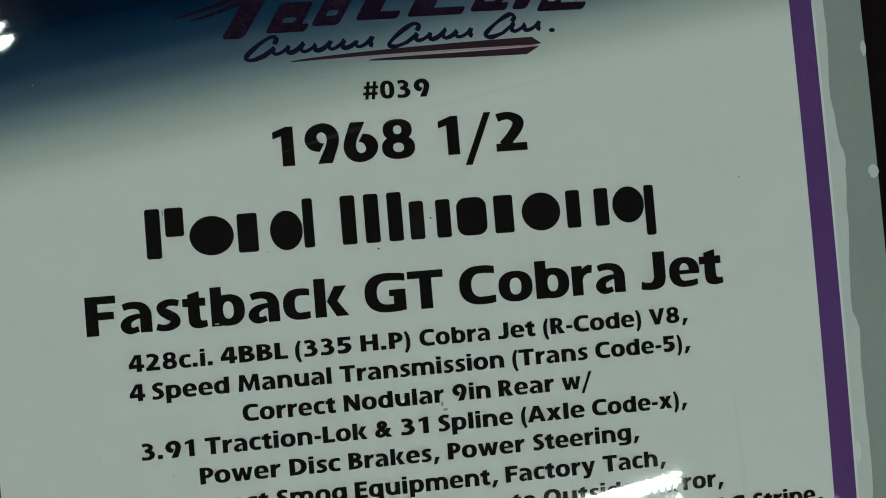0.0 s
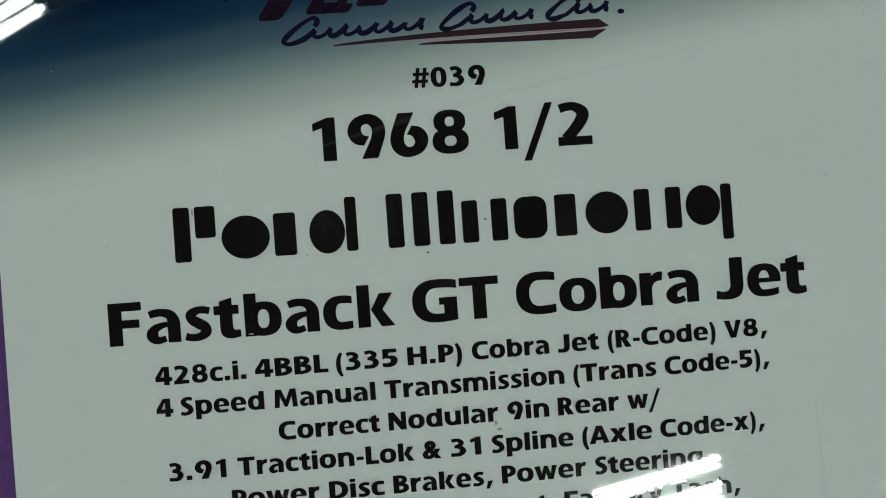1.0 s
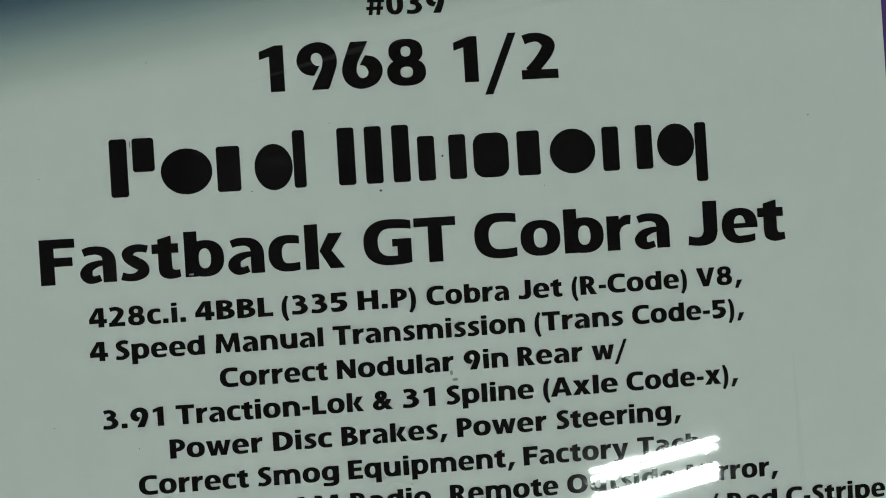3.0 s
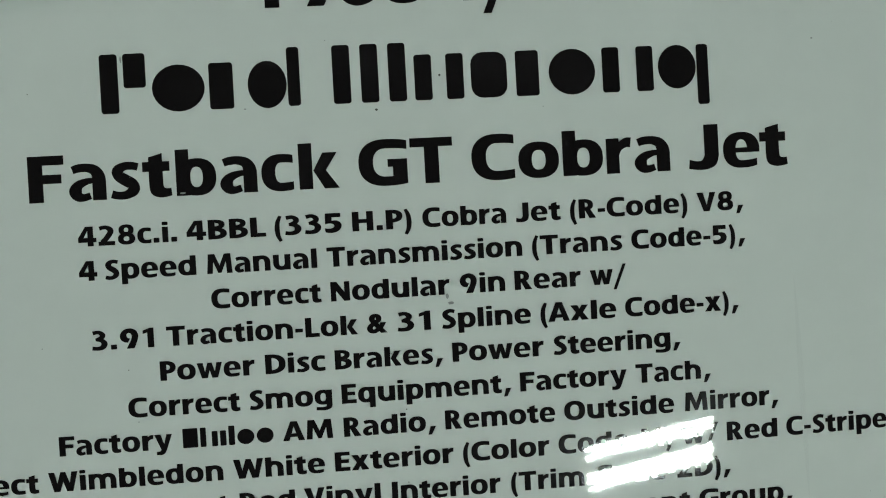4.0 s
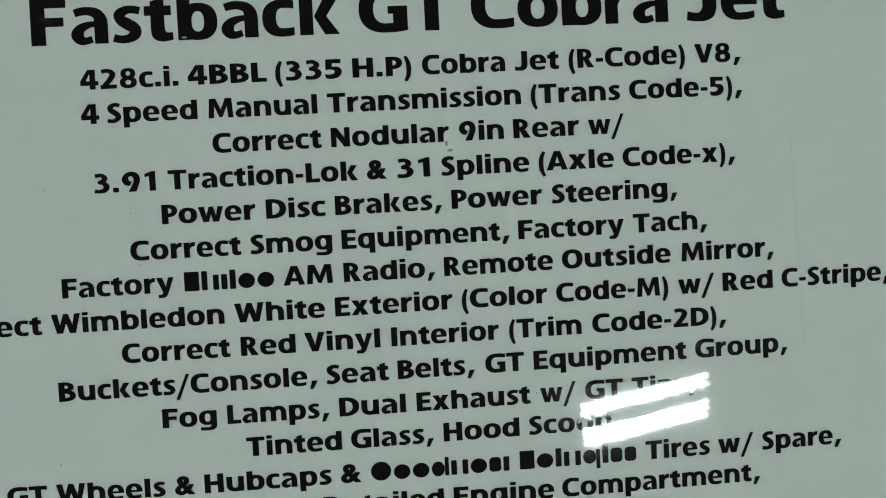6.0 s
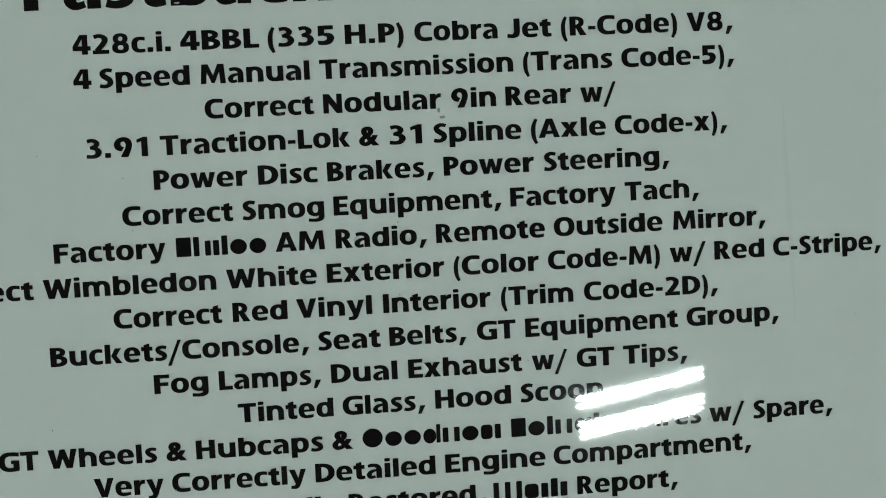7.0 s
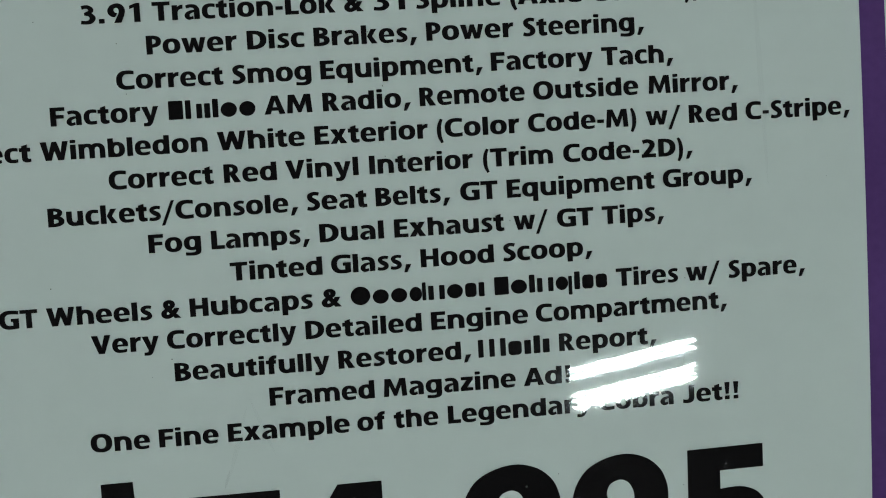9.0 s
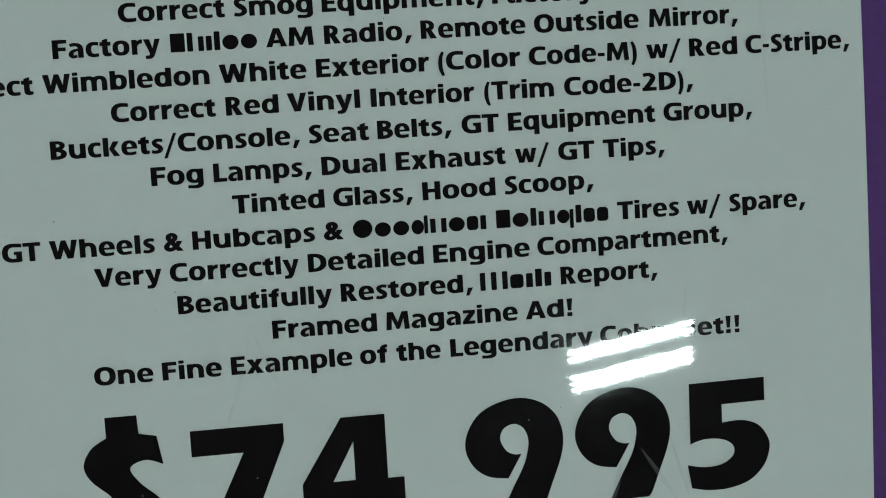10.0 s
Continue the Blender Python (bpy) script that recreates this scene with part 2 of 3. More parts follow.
sheet("laminate_pouch", -0.1520, 0.1521, BOTTOM - 0.012, TOP + 0.012, 0.0, 0.0012, POUCH, poster, "greyish unsealed rim of clear laminate")
sheet("sealed_rim", -0.142, 0.142, BOTTOM - 0.006, TOP + 0.006, 0.0002, 0.0001, SEALED, poster, "pale ragged edge where the laminate has sealed",
      left=lambda y: -0.1412 + wander(y, 3.1, 0.0036, 17), right=lambda y: 0.1346 + sealed_width(y) + wander(y, 7.7, 0.0004, 120))
sheet("print_sheet", -0.1355, 0.1355, BOTTOM, TOP, 0.0004, 0.0001, PAPER, poster, "white printed sheet fading to navy at its head")
for side in (-1, 1):
    sheet("border_stripe", min(side * 0.127, side * 0.1346), max(side * 0.127, side * 0.1346), BOTTOM, TOP, 0.0005, 0.00005, PURPLE, poster, "purple printed side stripe")


# ---- lettering ----
def loop_area(pts):
    return sum(a[0] * b[1] - b[0] * a[1] for a, b in zip(pts, pts[1:] + pts[:1])) / 2


def type_outlines(texts):
    """The outlines of texts in Blender's own font, each a list of closed loops with capitals about 1 high."""
    obs = []
    for s in texts:
        cu = bpy.data.curves.new("type", "FONT")
        cu.body = s
        obs.append(new("type", cu))
    bpy.context.view_layer.update()
    dg = bpy.context.evaluated_depsgraph_get()
    found = {}
    for s, ob in zip(texts, obs):
        cu = ob.evaluated_get(dg).to_curve(dg)
        loops = []
        for sp in cu.splines:
            pts = []
            if sp.type == "BEZIER":
                b = list(sp.bezier_points)
                for p, q in zip(b, b[1:] + b[:1]):
                    bent = (p.handle_right - p.co).cross(q.co - p.co).length > 1e-5 or (q.handle_left - q.co).cross(q.co - p.co).length > 1e-5
                    n = 9 if bent else 1
                    for k in range(n):
                        t = k / n
                        c = p.co * (1 - t) ** 3 + p.handle_right * 3 * t * (1 - t) ** 2 + q.handle_left * 3 * t * t * (1 - t) + q.co * t ** 3
                        pts.append((c.x, c.y))
            else:
                pts = [(p.co.x, p.co.y) for p in sp.points]
            clean = []
            for p in pts:
                if not clean or math.dist(p, clean[-1]) > 1e-3:
                    clean.append(p)
            if len(clean) > 2 and math.dist(clean[0], clean[-1]) < 1e-3:
                clean.pop()
            if len(clean) > 2:
                loops.append(clean)
        found[s] = loops
        ob.evaluated_get(dg).to_curve_clear()
    for ob in obs:
        cu = ob.data
        bpy.data.objects.remove(ob)
        bpy.data.curves.remove(cu)
    return found


def embolden(loops, ox, oy):
    """Fatten outlines by ox sideways and oy up and down; counters shrink by as much."""
    big = max(loops, key=lambda l: abs(loop_area(l)))
    turn = 1 if loop_area(big) > 0 else -1
    out = []
    for l in loops:
        p = [(x / ox, y / oy) for x, y in l]
        n = len(p)
        res = []
        for i in range(n):
            a, b, c = p[i - 1], p[i], p[(i + 1) % n]
            d1, d2 = Vector((b[0] - a[0], b[1] - a[1])).normalized(), Vector((c[0] - b[0], c[1] - b[1])).normalized()
            n1, n2 = Vector((d1.y, -d1.x)) * turn, Vector((d2.y, -d2.x)) * turn
            m = (n1 + n2) / max(0.45, 1 + n1.dot(n2))
            res.append(((b[0] + m.x) * ox, (b[1] + m.y) * oy))
        out.append(res)
    return out, turn


INK_LIFT = 0.00062


def ink(name, loops, turn, v0, slope, mat=INK, lift=INK_LIFT, label=""):
    """Fill loops given in millimetres on the sheet and lay them on its curve."""
    flat, edges = [], []
    for l in loops:
        k = len(flat)
        flat += [Vector(p) for p in l]
        edges += [(k + i, k + (i + 1) % len(l)) for i in range(len(l))]
    verts, _, tris, *_ = geometry.delaunay_2d_cdt(flat, edges, [], 0, 1e-5)
    mid = np.array([[sum(verts[i][c] for i in t) / 3 for c in (0, 1)] for t in tris])
    wind = np.zeros(len(tris))
    for l in loops:
        p = np.array(l)
        q = np.roll(p, -1, 0)
        px, py, qx, qy = (c[None, :] for c in (p[:, 0], p[:, 1], q[:, 0], q[:, 1]))
        x, y = mid[:, :1], mid[:, 1:]
        cross = (qx - px) * (y - py) - (x - px) * (qy - py)
        wind += ((py <= y) & (qy > y) & (cross > 0)).sum(1) - ((py > y) & (qy <= y) & (cross < 0)).sum(1)
    bm = bmesh.new()
    made = [bm.verts.new((v[0], v[1], 0)) for v in verts]
    for t, w in zip(tris, wind):
        if w * turn > 0:
            bm.faces.new([made[i] for i in t])
    bmesh.ops.delete(bm, geom=[v for v in made if not v.link_faces], context="VERTS")
    for v in bm.verts:
        x, y = v.co.x / 1000, (v.co.y + v0 + slope * v.co.x) / 1000
        v.co = (x, y, bow(x, y) + lift)
    for f in bm.faces:
        f.normal_update()
        if f.normal.z < 0:
            f.normal_flip()
    return smooth_on_bow(part(name, bm, mat, poster, label))


# plain blocks and ovals, the size of the marks they stand for
def rounded(x0, x1, y0, y1, r, n=4):
    r = min(r, (x1 - x0) / 2, (y1 - y0) / 2)
    pts = []
    for cx, cy, a in ((x1 - r, y1 - r, 0), (x0 + r, y1 - r, 90), (x0 + r, y0 + r, 180), (x1 - r, y0 + r, 270)):
        pts += [(cx + r * math.cos(radians(a + 90 * k / n)), cy + r * math.sin(radians(a + 90 * k / n))) for k in range(n + 1)]
    return pts


def oval(x0, x1, y0, y1, n=28):
    cx, cy, a, b = (x0 + x1) / 2, (y0 + y1) / 2, (x1 - x0) / 2, (y1 - y0) / 2
    return [(cx + a * math.cos(math.tau * k / n), cy + b * math.sin(math.tau * k / n)) for k in range(n)]


# ---- the heavy upright type of the print: capitals are one unit high ----
STEM, THIN, SMALL, OVER = 0.29, 0.185, 0.785, 0.012
SQUARE = 2.35  # how square the bowls are


def through_points(pts, n=5):
    """A smooth open curve through a few points."""
    out = []
    for i in range(len(pts) - 1):
        a, b, c, d = (Vector(pts[max(0, min(len(pts) - 1, i + k))]) for k in (-1, 0, 1, 2))
        for k in range(n):
            t = k / n
            q = 0.5 * (2 * b + (c - a) * t + (2 * a - 5 * b + 4 * c - d) * t ** 2 + (3 * b - a - 3 * c + d) * t ** 3)
            out.append((q.x, q.y))
    return out + [tuple(pts[-1])]


def poly(*pts):
    return list(pts) if loop_area(list(pts)) > 0 else list(pts)[::-1]


def bar(x0, x1, y0, y1):
    return [(x0, y0), (x1, y0), (x1, y1), (x0, y1)]


def round_at(cx, cy, rx, ry, a):
    c, s = math.cos(radians(a)), math.sin(radians(a))
    return (cx + rx * math.copysign(abs(c) ** (2 / SQUARE), c), cy + ry * math.copysign(abs(s) ** (2 / SQUARE), s))


def bowl(cx, cy, rx, ry, tx, ty, a0, a1, n=26, b0=None, b1=None):
    """Part of a round stroke, tx thick at its sides and ty at its top and foot; b0, b1: the angles of its inner edge."""
    b0, b1 = a0 if b0 is None else b0, a1 if b1 is None else b1
    outer = [round_at(cx, cy, rx, ry, a0 + (a1 - a0) * k / n) for k in range(n + 1)]
    inner = [round_at(cx, cy, rx - tx, ry - ty, b0 + (b1 - b0) * k / n) for k in range(n + 1)]
    return poly(*(outer + inner[::-1]))


def ring(x0, x1, y0, y1, tx, ty, n=32):
    cx, cy, rx, ry = (x0 + x1) / 2, (y0 + y1) / 2, (x1 - x0) / 2, (y1 - y0) / 2
    return [[round_at(cx, cy, rx, ry, 360 * k / n) for k in range(n)], [round_at(cx, cy, rx - tx, ry - ty, -360 * k / n) for k in range(n)]]


def open_round(cx, reach, x_cut, y0, y1, tx, ty, a0=None, n=20):
    """An open round letter: round to its left, flatter to its right, its ends cut upright; a0: the upper end lies at this angle instead."""
    cy, ry = (y0 + y1) / 2, (y1 - y0) / 2

    def edge(left, right, tall, start):
        end = math.degrees(math.acos(min(1, (x_cut - cx) / right) ** (SQUARE / 2)))
        start = end if start is None else start
        pts = []
        for k in range(2 * n + 1):
            a = start + (360 - end - start) * k / (2 * n)
            low = a > 180
            pts.append(round_at(cx, cy, left if 90 < a < 270 else (right if start == end or low else left), tall, a))
        return pts

    return poly(*(edge(cx, reach, ry, a0) + edge(cx - tx, reach * 0.9, ry - ty, a0)[::-1]))


def pen(pts, widths, n=5):
    """A stroke through points, with its breadth at each."""
    line, broad = through_points(pts, n), [w for w, _ in through_points([(w, 0) for w in widths], n)]
    up, low = [], []
    for i, (x, y) in enumerate(line):
        a, b = line[max(0, i - 1)], line[min(len(line) - 1, i + 1)]
        d = Vector((b[0] - a[0], b[1] - a[1])).normalized()
        up.append((x - d.y * broad[i] / 2, y + d.x * broad[i] / 2))
        low.append((x + d.y * broad[i] / 2, y - d.x * broad[i] / 2))
    return poly(*(low + up[::-1]))


def flipped(loops, wide):
    return [[(wide - x, y) for x, y in l][::-1] for l in loops]


def capitals(g):
    s = 0.31
    g["F"] = [bar(0, s, 0, 1), bar(0.2, 0.76, 0.80, 1), bar(0.2, 0.70, 0.40, 0.595)]
    g["E"] = [bar(0, s, 0, 1), bar(0.2, 0.74, 0.805, 1), bar(0.2, 0.69, 0.415, 0.60), bar(0.2, 0.75, 0, 0.195)]
    g["L"] = [bar(0, s, 0, 1), bar(0.2, 0.70, 0, 0.20)]
    g["H"] = [bar(0, 0.30, 0, 1), bar(0.64, 0.94, 0, 1), bar(0.2, 0.7, 0.41, 0.61)]
    g["I"] = [bar(0, s, 0, 1)]
    g["T"] = [bar(0, 0.92, 0.80, 1), bar(0.305, 0.615, 0, 0.9)]
    g["D"] = [bar(0, s, 0, 1), bowl(0.26, 0.5, 0.71, 0.5, 0.32, 0.19, -90, 90)]
    g["P"] = [bar(0, s, 0, 1), bowl(0.26, 0.675, 0.49, 0.325, 0.27, 0.185, -90, 90)]
    g["R"] = [bar(0, s, 0, 1), bowl(0.26, 0.695, 0.48, 0.305, 0.27, 0.175, -90, 90), poly((0.30, 0.44), (0.60, 0.44), (0.87, 0), (0.52, 0))]
    g["B"] = [bar(0, s, 0, 1), bowl(0.26, 0.745, 0.50, 0.255, 0.27, 0.165, -90, 90), bowl(0.26, 0.295, 0.58, 0.295, 0.30, 0.18, -90, 90)]
    g["C"] = [open_round(0.56, 0.80, 0.92, -OVER, 1 + OVER, 0.31, 0.205)]
    g["G"] = [open_round(0.58, 0.95, 1.04, -OVER, 1 + OVER, 0.31, 0.205), bar(0.73, 1.04, 0.03, 0.57), bar(0.62, 0.9, 0.40, 0.57)]
    g["O"] = ring(0, 1.08, -OVER, 1 + OVER, 0.31, 0.205)
    g["S"] = [pen([(0.62, 0.865), (0.48, 0.905), (0.31, 0.90), (0.155, 0.78), (0.19, 0.63), (0.34, 0.52), (0.49, 0.40), (0.52, 0.24), (0.37, 0.105), (0.18, 0.085), (0.01, 0.13)],
                  [0.185, 0.19, 0.20, 0.27, 0.27, 0.28, 0.28, 0.28, 0.20, 0.19, 0.20])]
    g["J"] = [poly((0.34, 1), (0.64, 1), *through_points([(0.64, 0.30), (0.58, 0.10), (0.42, 0.0), (0.22, -0.015), (0, 0.015)]),
                   *through_points([(0.02, 0.225), (0.16, 0.185), (0.28, 0.20), (0.34, 0.31)]))]
    g["A"] = [poly((0, 0), (0.30, 0), (0.36, 0.19), (0.69, 0.19), (0.735, 0), (1.03, 0), (0.69, 1), (0.38, 1)), poly((0.42, 0.37), (0.635, 0.37), (0.53, 0.72))[::-1]]
    g["M"] = [poly((0, 0), (0.27, 0), (0.315, 0.60), (0.54, 0.03), (0.70, 0.03), (0.935, 0.60), (0.98, 0), (1.25, 0), (1.18, 1), (0.86, 1), (0.625, 0.42), (0.39, 1), (0.07, 1))]
    g["N"] = [poly((0, 0), (0.27, 0), (0.27, 0.53), (0.65, 0), (0.94, 0), (0.94, 1), (0.67, 1), (0.67, 0.47), (0.30, 1), (0, 1))]
    g["V"] = [poly((0, 1), (0.33, 1), (0.52, 0.35), (0.69, 1), (1.0, 1), (0.66, 0), (0.35, 0))]
    g["W"] = [poly((0, 1), (0.31, 1), (0.42, 0.42), (0.60, 1), (0.84, 1), (1.03, 0.42), (1.13, 1), (1.43, 1), (1.18, 0), (0.88, 0), (0.715, 0.50), (0.55, 0), (0.25, 0))]


def small_letters(g):
    top = SMALL + OVER
    mid, half = SMALL / 2, SMALL / 2 + OVER
    g["o"] = ring(0, 0.88, -OVER, top, STEM, THIN)
    bow_b = ring(0.02, 0.87, -OVER, top, STEM, THIN)
    g["b"] = [bar(0, STEM, 0, 1)] + bow_b
    g["p"] = [bar(0, STEM, -0.27, SMALL)] + bow_b
    g["d"], g["q"] = flipped(g["b"], 0.87), flipped(g["p"], 0.87)
    g["g"] = ring(0, 0.85, 0.03, top, STEM, 0.17) + [bar(0.58, 0.87, 0.0, SMALL), pen([(0.725, 0.03), (0.70, -0.07), (0.58, -0.155), (0.38, -0.18), (0.07, -0.155)], [0.29, 0.28, 0.20, 0.17, 0.17])]
    g["a"] = [pen([(0.09, 0.665), (0.22, 0.702), (0.40, 0.705), (0.56, 0.645), (0.64, 0.50), (0.645, 0.30)], [0.165, 0.18, 0.185, 0.23, 0.28, 0.29]), bar(0.50, 0.79, 0, 0.45),
              pen([(0.57, 0.43), (0.40, 0.415), (0.22, 0.34), (0.145, 0.21), (0.20, 0.10), (0.31, 0.065), (0.455, 0.105)], [0.11, 0.14, 0.20, 0.28, 0.23, 0.16, 0.15])]
    g["s"] = [pen([(0.58, 0.672), (0.45, 0.702), (0.29, 0.697), (0.155, 0.605), (0.19, 0.485), (0.32, 0.395), (0.455, 0.30), (0.47, 0.18), (0.335, 0.085), (0.16, 0.072), (0.015, 0.11)],
                  [0.165, 0.17, 0.18, 0.235, 0.235, 0.25, 0.245, 0.245, 0.185, 0.17, 0.175])]
    g["t"] = [bar(0, 0.56, 0.555, 0.765), poly((0.13, 0.865), *through_points([(0.13, 0.60), (0.13, 0.20), (0.19, 0.05), (0.34, -OVER), (0.50, 0.0), (0.59, 0.025)]),
                                               *through_points([(0.575, 0.19), (0.49, 0.18), (0.43, 0.21), (0.415, 0.30)]), (0.415, 0.945))]
    g["c"] = [open_round(0.42, 0.55, 0.67, -OVER, top, STEM, THIN)]
    g["e"] = [open_round(0.41, 0.60, 0.755, -OVER, top, 0.28, 0.17, 0.0), bar(0.2, 0.819, 0.335, 0.445)]
    arch = [bowl(0.43, 0.40, 0.43, top - 0.40, STEM, 0.20, 0, 160), bar(0.57, 0.86, 0, 0.42)]
    g["n"] = [bar(0, STEM, 0, SMALL)] + arch
    g["h"] = [bar(0, STEM, 0, 1)] + arch
    g["u"] = [[(0.86 - x, SMALL - y) for x, y in l] for l in g["n"]]
    g["m"] = [bar(0, 0.28, 0, SMALL)] + [l for x in (0, 0.53) for l in (bowl(x + 0.405, 0.40, 0.405, top - 0.40, 0.28, 0.20, 0, 160), bar(x + 0.53, x + 0.81, 0, 0.42))]
    g["r"] = [bar(0, STEM, 0, SMALL), poly(*through_points([(0.20, 0.60), (0.32, 0.725), (0.44, 0.79), (0.57, 0.79)]), *through_points([(0.545, 0.575), (0.44, 0.57), (0.34, 0.51), (0.29, 0.40)]), (0.2, 0.40))]
    g["i"] = [bar(0, STEM, 0, SMALL), rounded(0, STEM, 0.865, 1.04, 0.05, 3)]
    g["l"] = [bar(0, STEM, 0, 1)]
    g["k"] = [bar(0, STEM, 0, 1), poly((0.31, 0.40), (0.52, SMALL), (0.83, SMALL), (0.58, 0.40), (0.86, 0), (0.54, 0))]
    g["f"] = [bar(0, 0.53, 0.565, 0.765), poly((0.13, 0), (0.42, 0), *through_points([(0.42, 0.72), (0.47, 0.835), (0.56, 0.845)]), *through_points([(0.57, 1.01), (0.40, 1.015), (0.21, 0.92), (0.13, 0.72)]))]
    g["v"] = [poly((0, SMALL), (0.31, SMALL), (0.45, 0.30), (0.58, SMALL), (0.86, SMALL), (0.58, 0), (0.30, 0))]
    g["y"] = [poly((0, SMALL), (0.31, SMALL), (0.47, 0.30), (0.60, SMALL), (0.88, SMALL), *through_points([(0.58, -0.04), (0.49, -0.19), (0.34, -0.265), (0.08, -0.255)]),
                   *through_points([(0.09, -0.085), (0.22, -0.085), (0.295, -0.04), (0.31, 0.03)]))]
    g["w"] = [poly((0, SMALL), (0.29, SMALL), (0.385, 0.32), (0.51, SMALL), (0.72, SMALL), (0.85, 0.32), (0.94, SMALL), (1.21, SMALL), (0.99, 0), (0.71, 0), (0.605, 0.38), (0.50, 0), (0.22, 0))]
    g["x"] = [poly((0, 0), (0.33, 0), (0.43, 0.20), (0.53, 0), (0.88, 0), (0.61, 0.40), (0.86, SMALL), (0.54, SMALL), (0.44, 0.60), (0.34, SMALL), (0.01, SMALL), (0.27, 0.40))]
    g["z"] = [poly((0, 0), (0.67, 0), (0.67, 0.18), (0.34, 0.18), (0.67, 0.61), (0.67, SMALL), (0.02, SMALL), (0.02, 0.605), (0.32, 0.605), (0, 0.17))]


def figures(g):
    nine = (through_points([(0.75, 0.000), (0.8, 0.059), (0.93, 0.330), (0.985, 0.486), (1, 0.595), (0.985, 0.706), (0.92, 0.836), (0.78, 0.945), (0.58, 0.999), (0.36, 0.975), (0.16, 0.889), (0.04, 0.747), (0, 0.605), (0.03, 0.483), (0.11, 0.377), (0.24, 0.303), (0.42, 0.276)], 4)
            + through_points([(0.565, 0.490), (0.5, 0.490), (0.42, 0.526), (0.365, 0.609), (0.36, 0.670), (0.4, 0.737), (0.5, 0.768), (0.59, 0.729), (0.64, 0.630), (0.63, 0.511), (0.57, 0.355), (0.38, 0.058), (0.345, 0.000)], 4))
    nine = [(0.86 * x, y + 0.028 * min(1, y / 0.2)) for x, y in nine]
    g["9"], g["6"] = [nine], [[(0.86 - x, 1 - y) for x, y in nine]]
    g["5"] = [[(0.76 * x, y) for x, y in [(0.045, 1), (0.04, 0.445)] + through_points([(0.03, 0.44), (0.2, 0.475), (0.4, 0.465), (0.53, 0.415), (0.57, 0.35), (0.53, 0.28), (0.4, 0.225), (0.2, 0.215), (0, 0.25)], 4)
               + through_points([(0.045, 0.03), (0.25, -0.005), (0.5, -0.005), (0.75, 0.05), (0.93, 0.18), (1, 0.34), (0.97, 0.455), (0.86, 0.565), (0.67, 0.62), (0.43, 0.615)], 4)
               + [(0.43, 0.785), (0.95, 0.785), (0.95, 1)]]]
    g["4"] = [[(0.88 * x, y) for x, y in l] for l in (
        [(0, 0.20), (0.51, 0.20), (0.51, 0), (0.84, 0), (0.84, 0.20), (1, 0.20), (1, 0.42), (0.84, 0.42), (0.84, 1), (0.41, 1), (0, 0.43)], [(0.30, 0.43), (0.52, 0.78), (0.52, 0.43)])]
    g["7"] = [poly((0.06, 0), (0.44, 0), (0.81, 0.84), (0.81, 1), (0, 1), (0, 0.77), (0.45, 0.77))]
    half = ([(0.71, 1.15), (0.31, 1.15)] + through_points([(0.31, 0.97), (0.11, 0.885), (0, 0.74), (0.08, 0.60), (0.31, 0.45), (0.42, 0.31), (0.22, 0.25), (0, 0.30)])
            + [(0.06, 0.045), (0.28, 0.015)])
    g["$"] = [[(0.7 * x, y + 0.035) for x, y in half + [(1 - x, 1 - y) for x, y in half]]]
    g["0"] = ring(0, 0.80, -OVER, 1 + OVER, 0.28, 0.20)
    g["1"] = [poly((0.21, 0), (0.51, 0), (0.51, 1), (0.33, 1), (0, 0.875), (0, 0.70), (0.21, 0.765))]
    g["2"] = [bar(0.01, 0.81, 0, 0.205), pen([(0.08, 0.865), (0.24, 0.91), (0.44, 0.90), (0.615, 0.76), (0.57, 0.58), (0.40, 0.36), (0.20, 0.15)], [0.21, 0.20, 0.21, 0.29, 0.28, 0.26, 0.26])]
    g["3"] = [pen([(0.05, 0.875), (0.20, 0.91), (0.37, 0.895), (0.50, 0.755), (0.42, 0.62), (0.17, 0.545)], [0.20, 0.19, 0.20, 0.27, 0.22, 0.13]),
              pen([(0.17, 0.535), (0.44, 0.49), (0.57, 0.31), (0.46, 0.135), (0.25, 0.085), (0.0, 0.115)], [0.13, 0.21, 0.30, 0.24, 0.19, 0.20])]
    g["8"] = ring(0.05, 0.78, 0.46, 1 + OVER, 0.26, 0.165) + ring(0, 0.83, -OVER, 0.585, 0.28, 0.18)


def stops(g):
    g["("] = [pen([(0.27, 1.0), (0.15, 0.70), (0.115, 0.35), (0.15, 0.0), (0.27, -0.29)], [0.14, 0.20, 0.225, 0.20, 0.14])]
    g[")"] = flipped(g["("], 0.30)
    g["."] = [rounded(0, 0.28, 0, 0.25, 0.04, 3)]
    g[","] = [poly((0.12, 0.24), (0.40, 0.24), (0.17, -0.20), (0, -0.20))]
    g["-"] = [bar(0, 0.38, 0.285, 0.475)]
    g["/"] = [poly((0, -0.29), (0.17, -0.29), (0.71, 1.04), (0.54, 1.04))]
    g["!"] = [poly((0.05, 0.32), (0.23, 0.32), (0.29, 1), (0, 1)), bar(0.01, 0.27, 0, 0.22)]
    g["#"] = [poly((0.09, 0), (0.27, 0), (0.42, 1), (0.24, 1)), poly((0.45, 0), (0.63, 0), (0.78, 1), (0.60, 1)), bar(0, 0.80, 0.24, 0.40), bar(0.06, 0.86, 0.60, 0.76)]


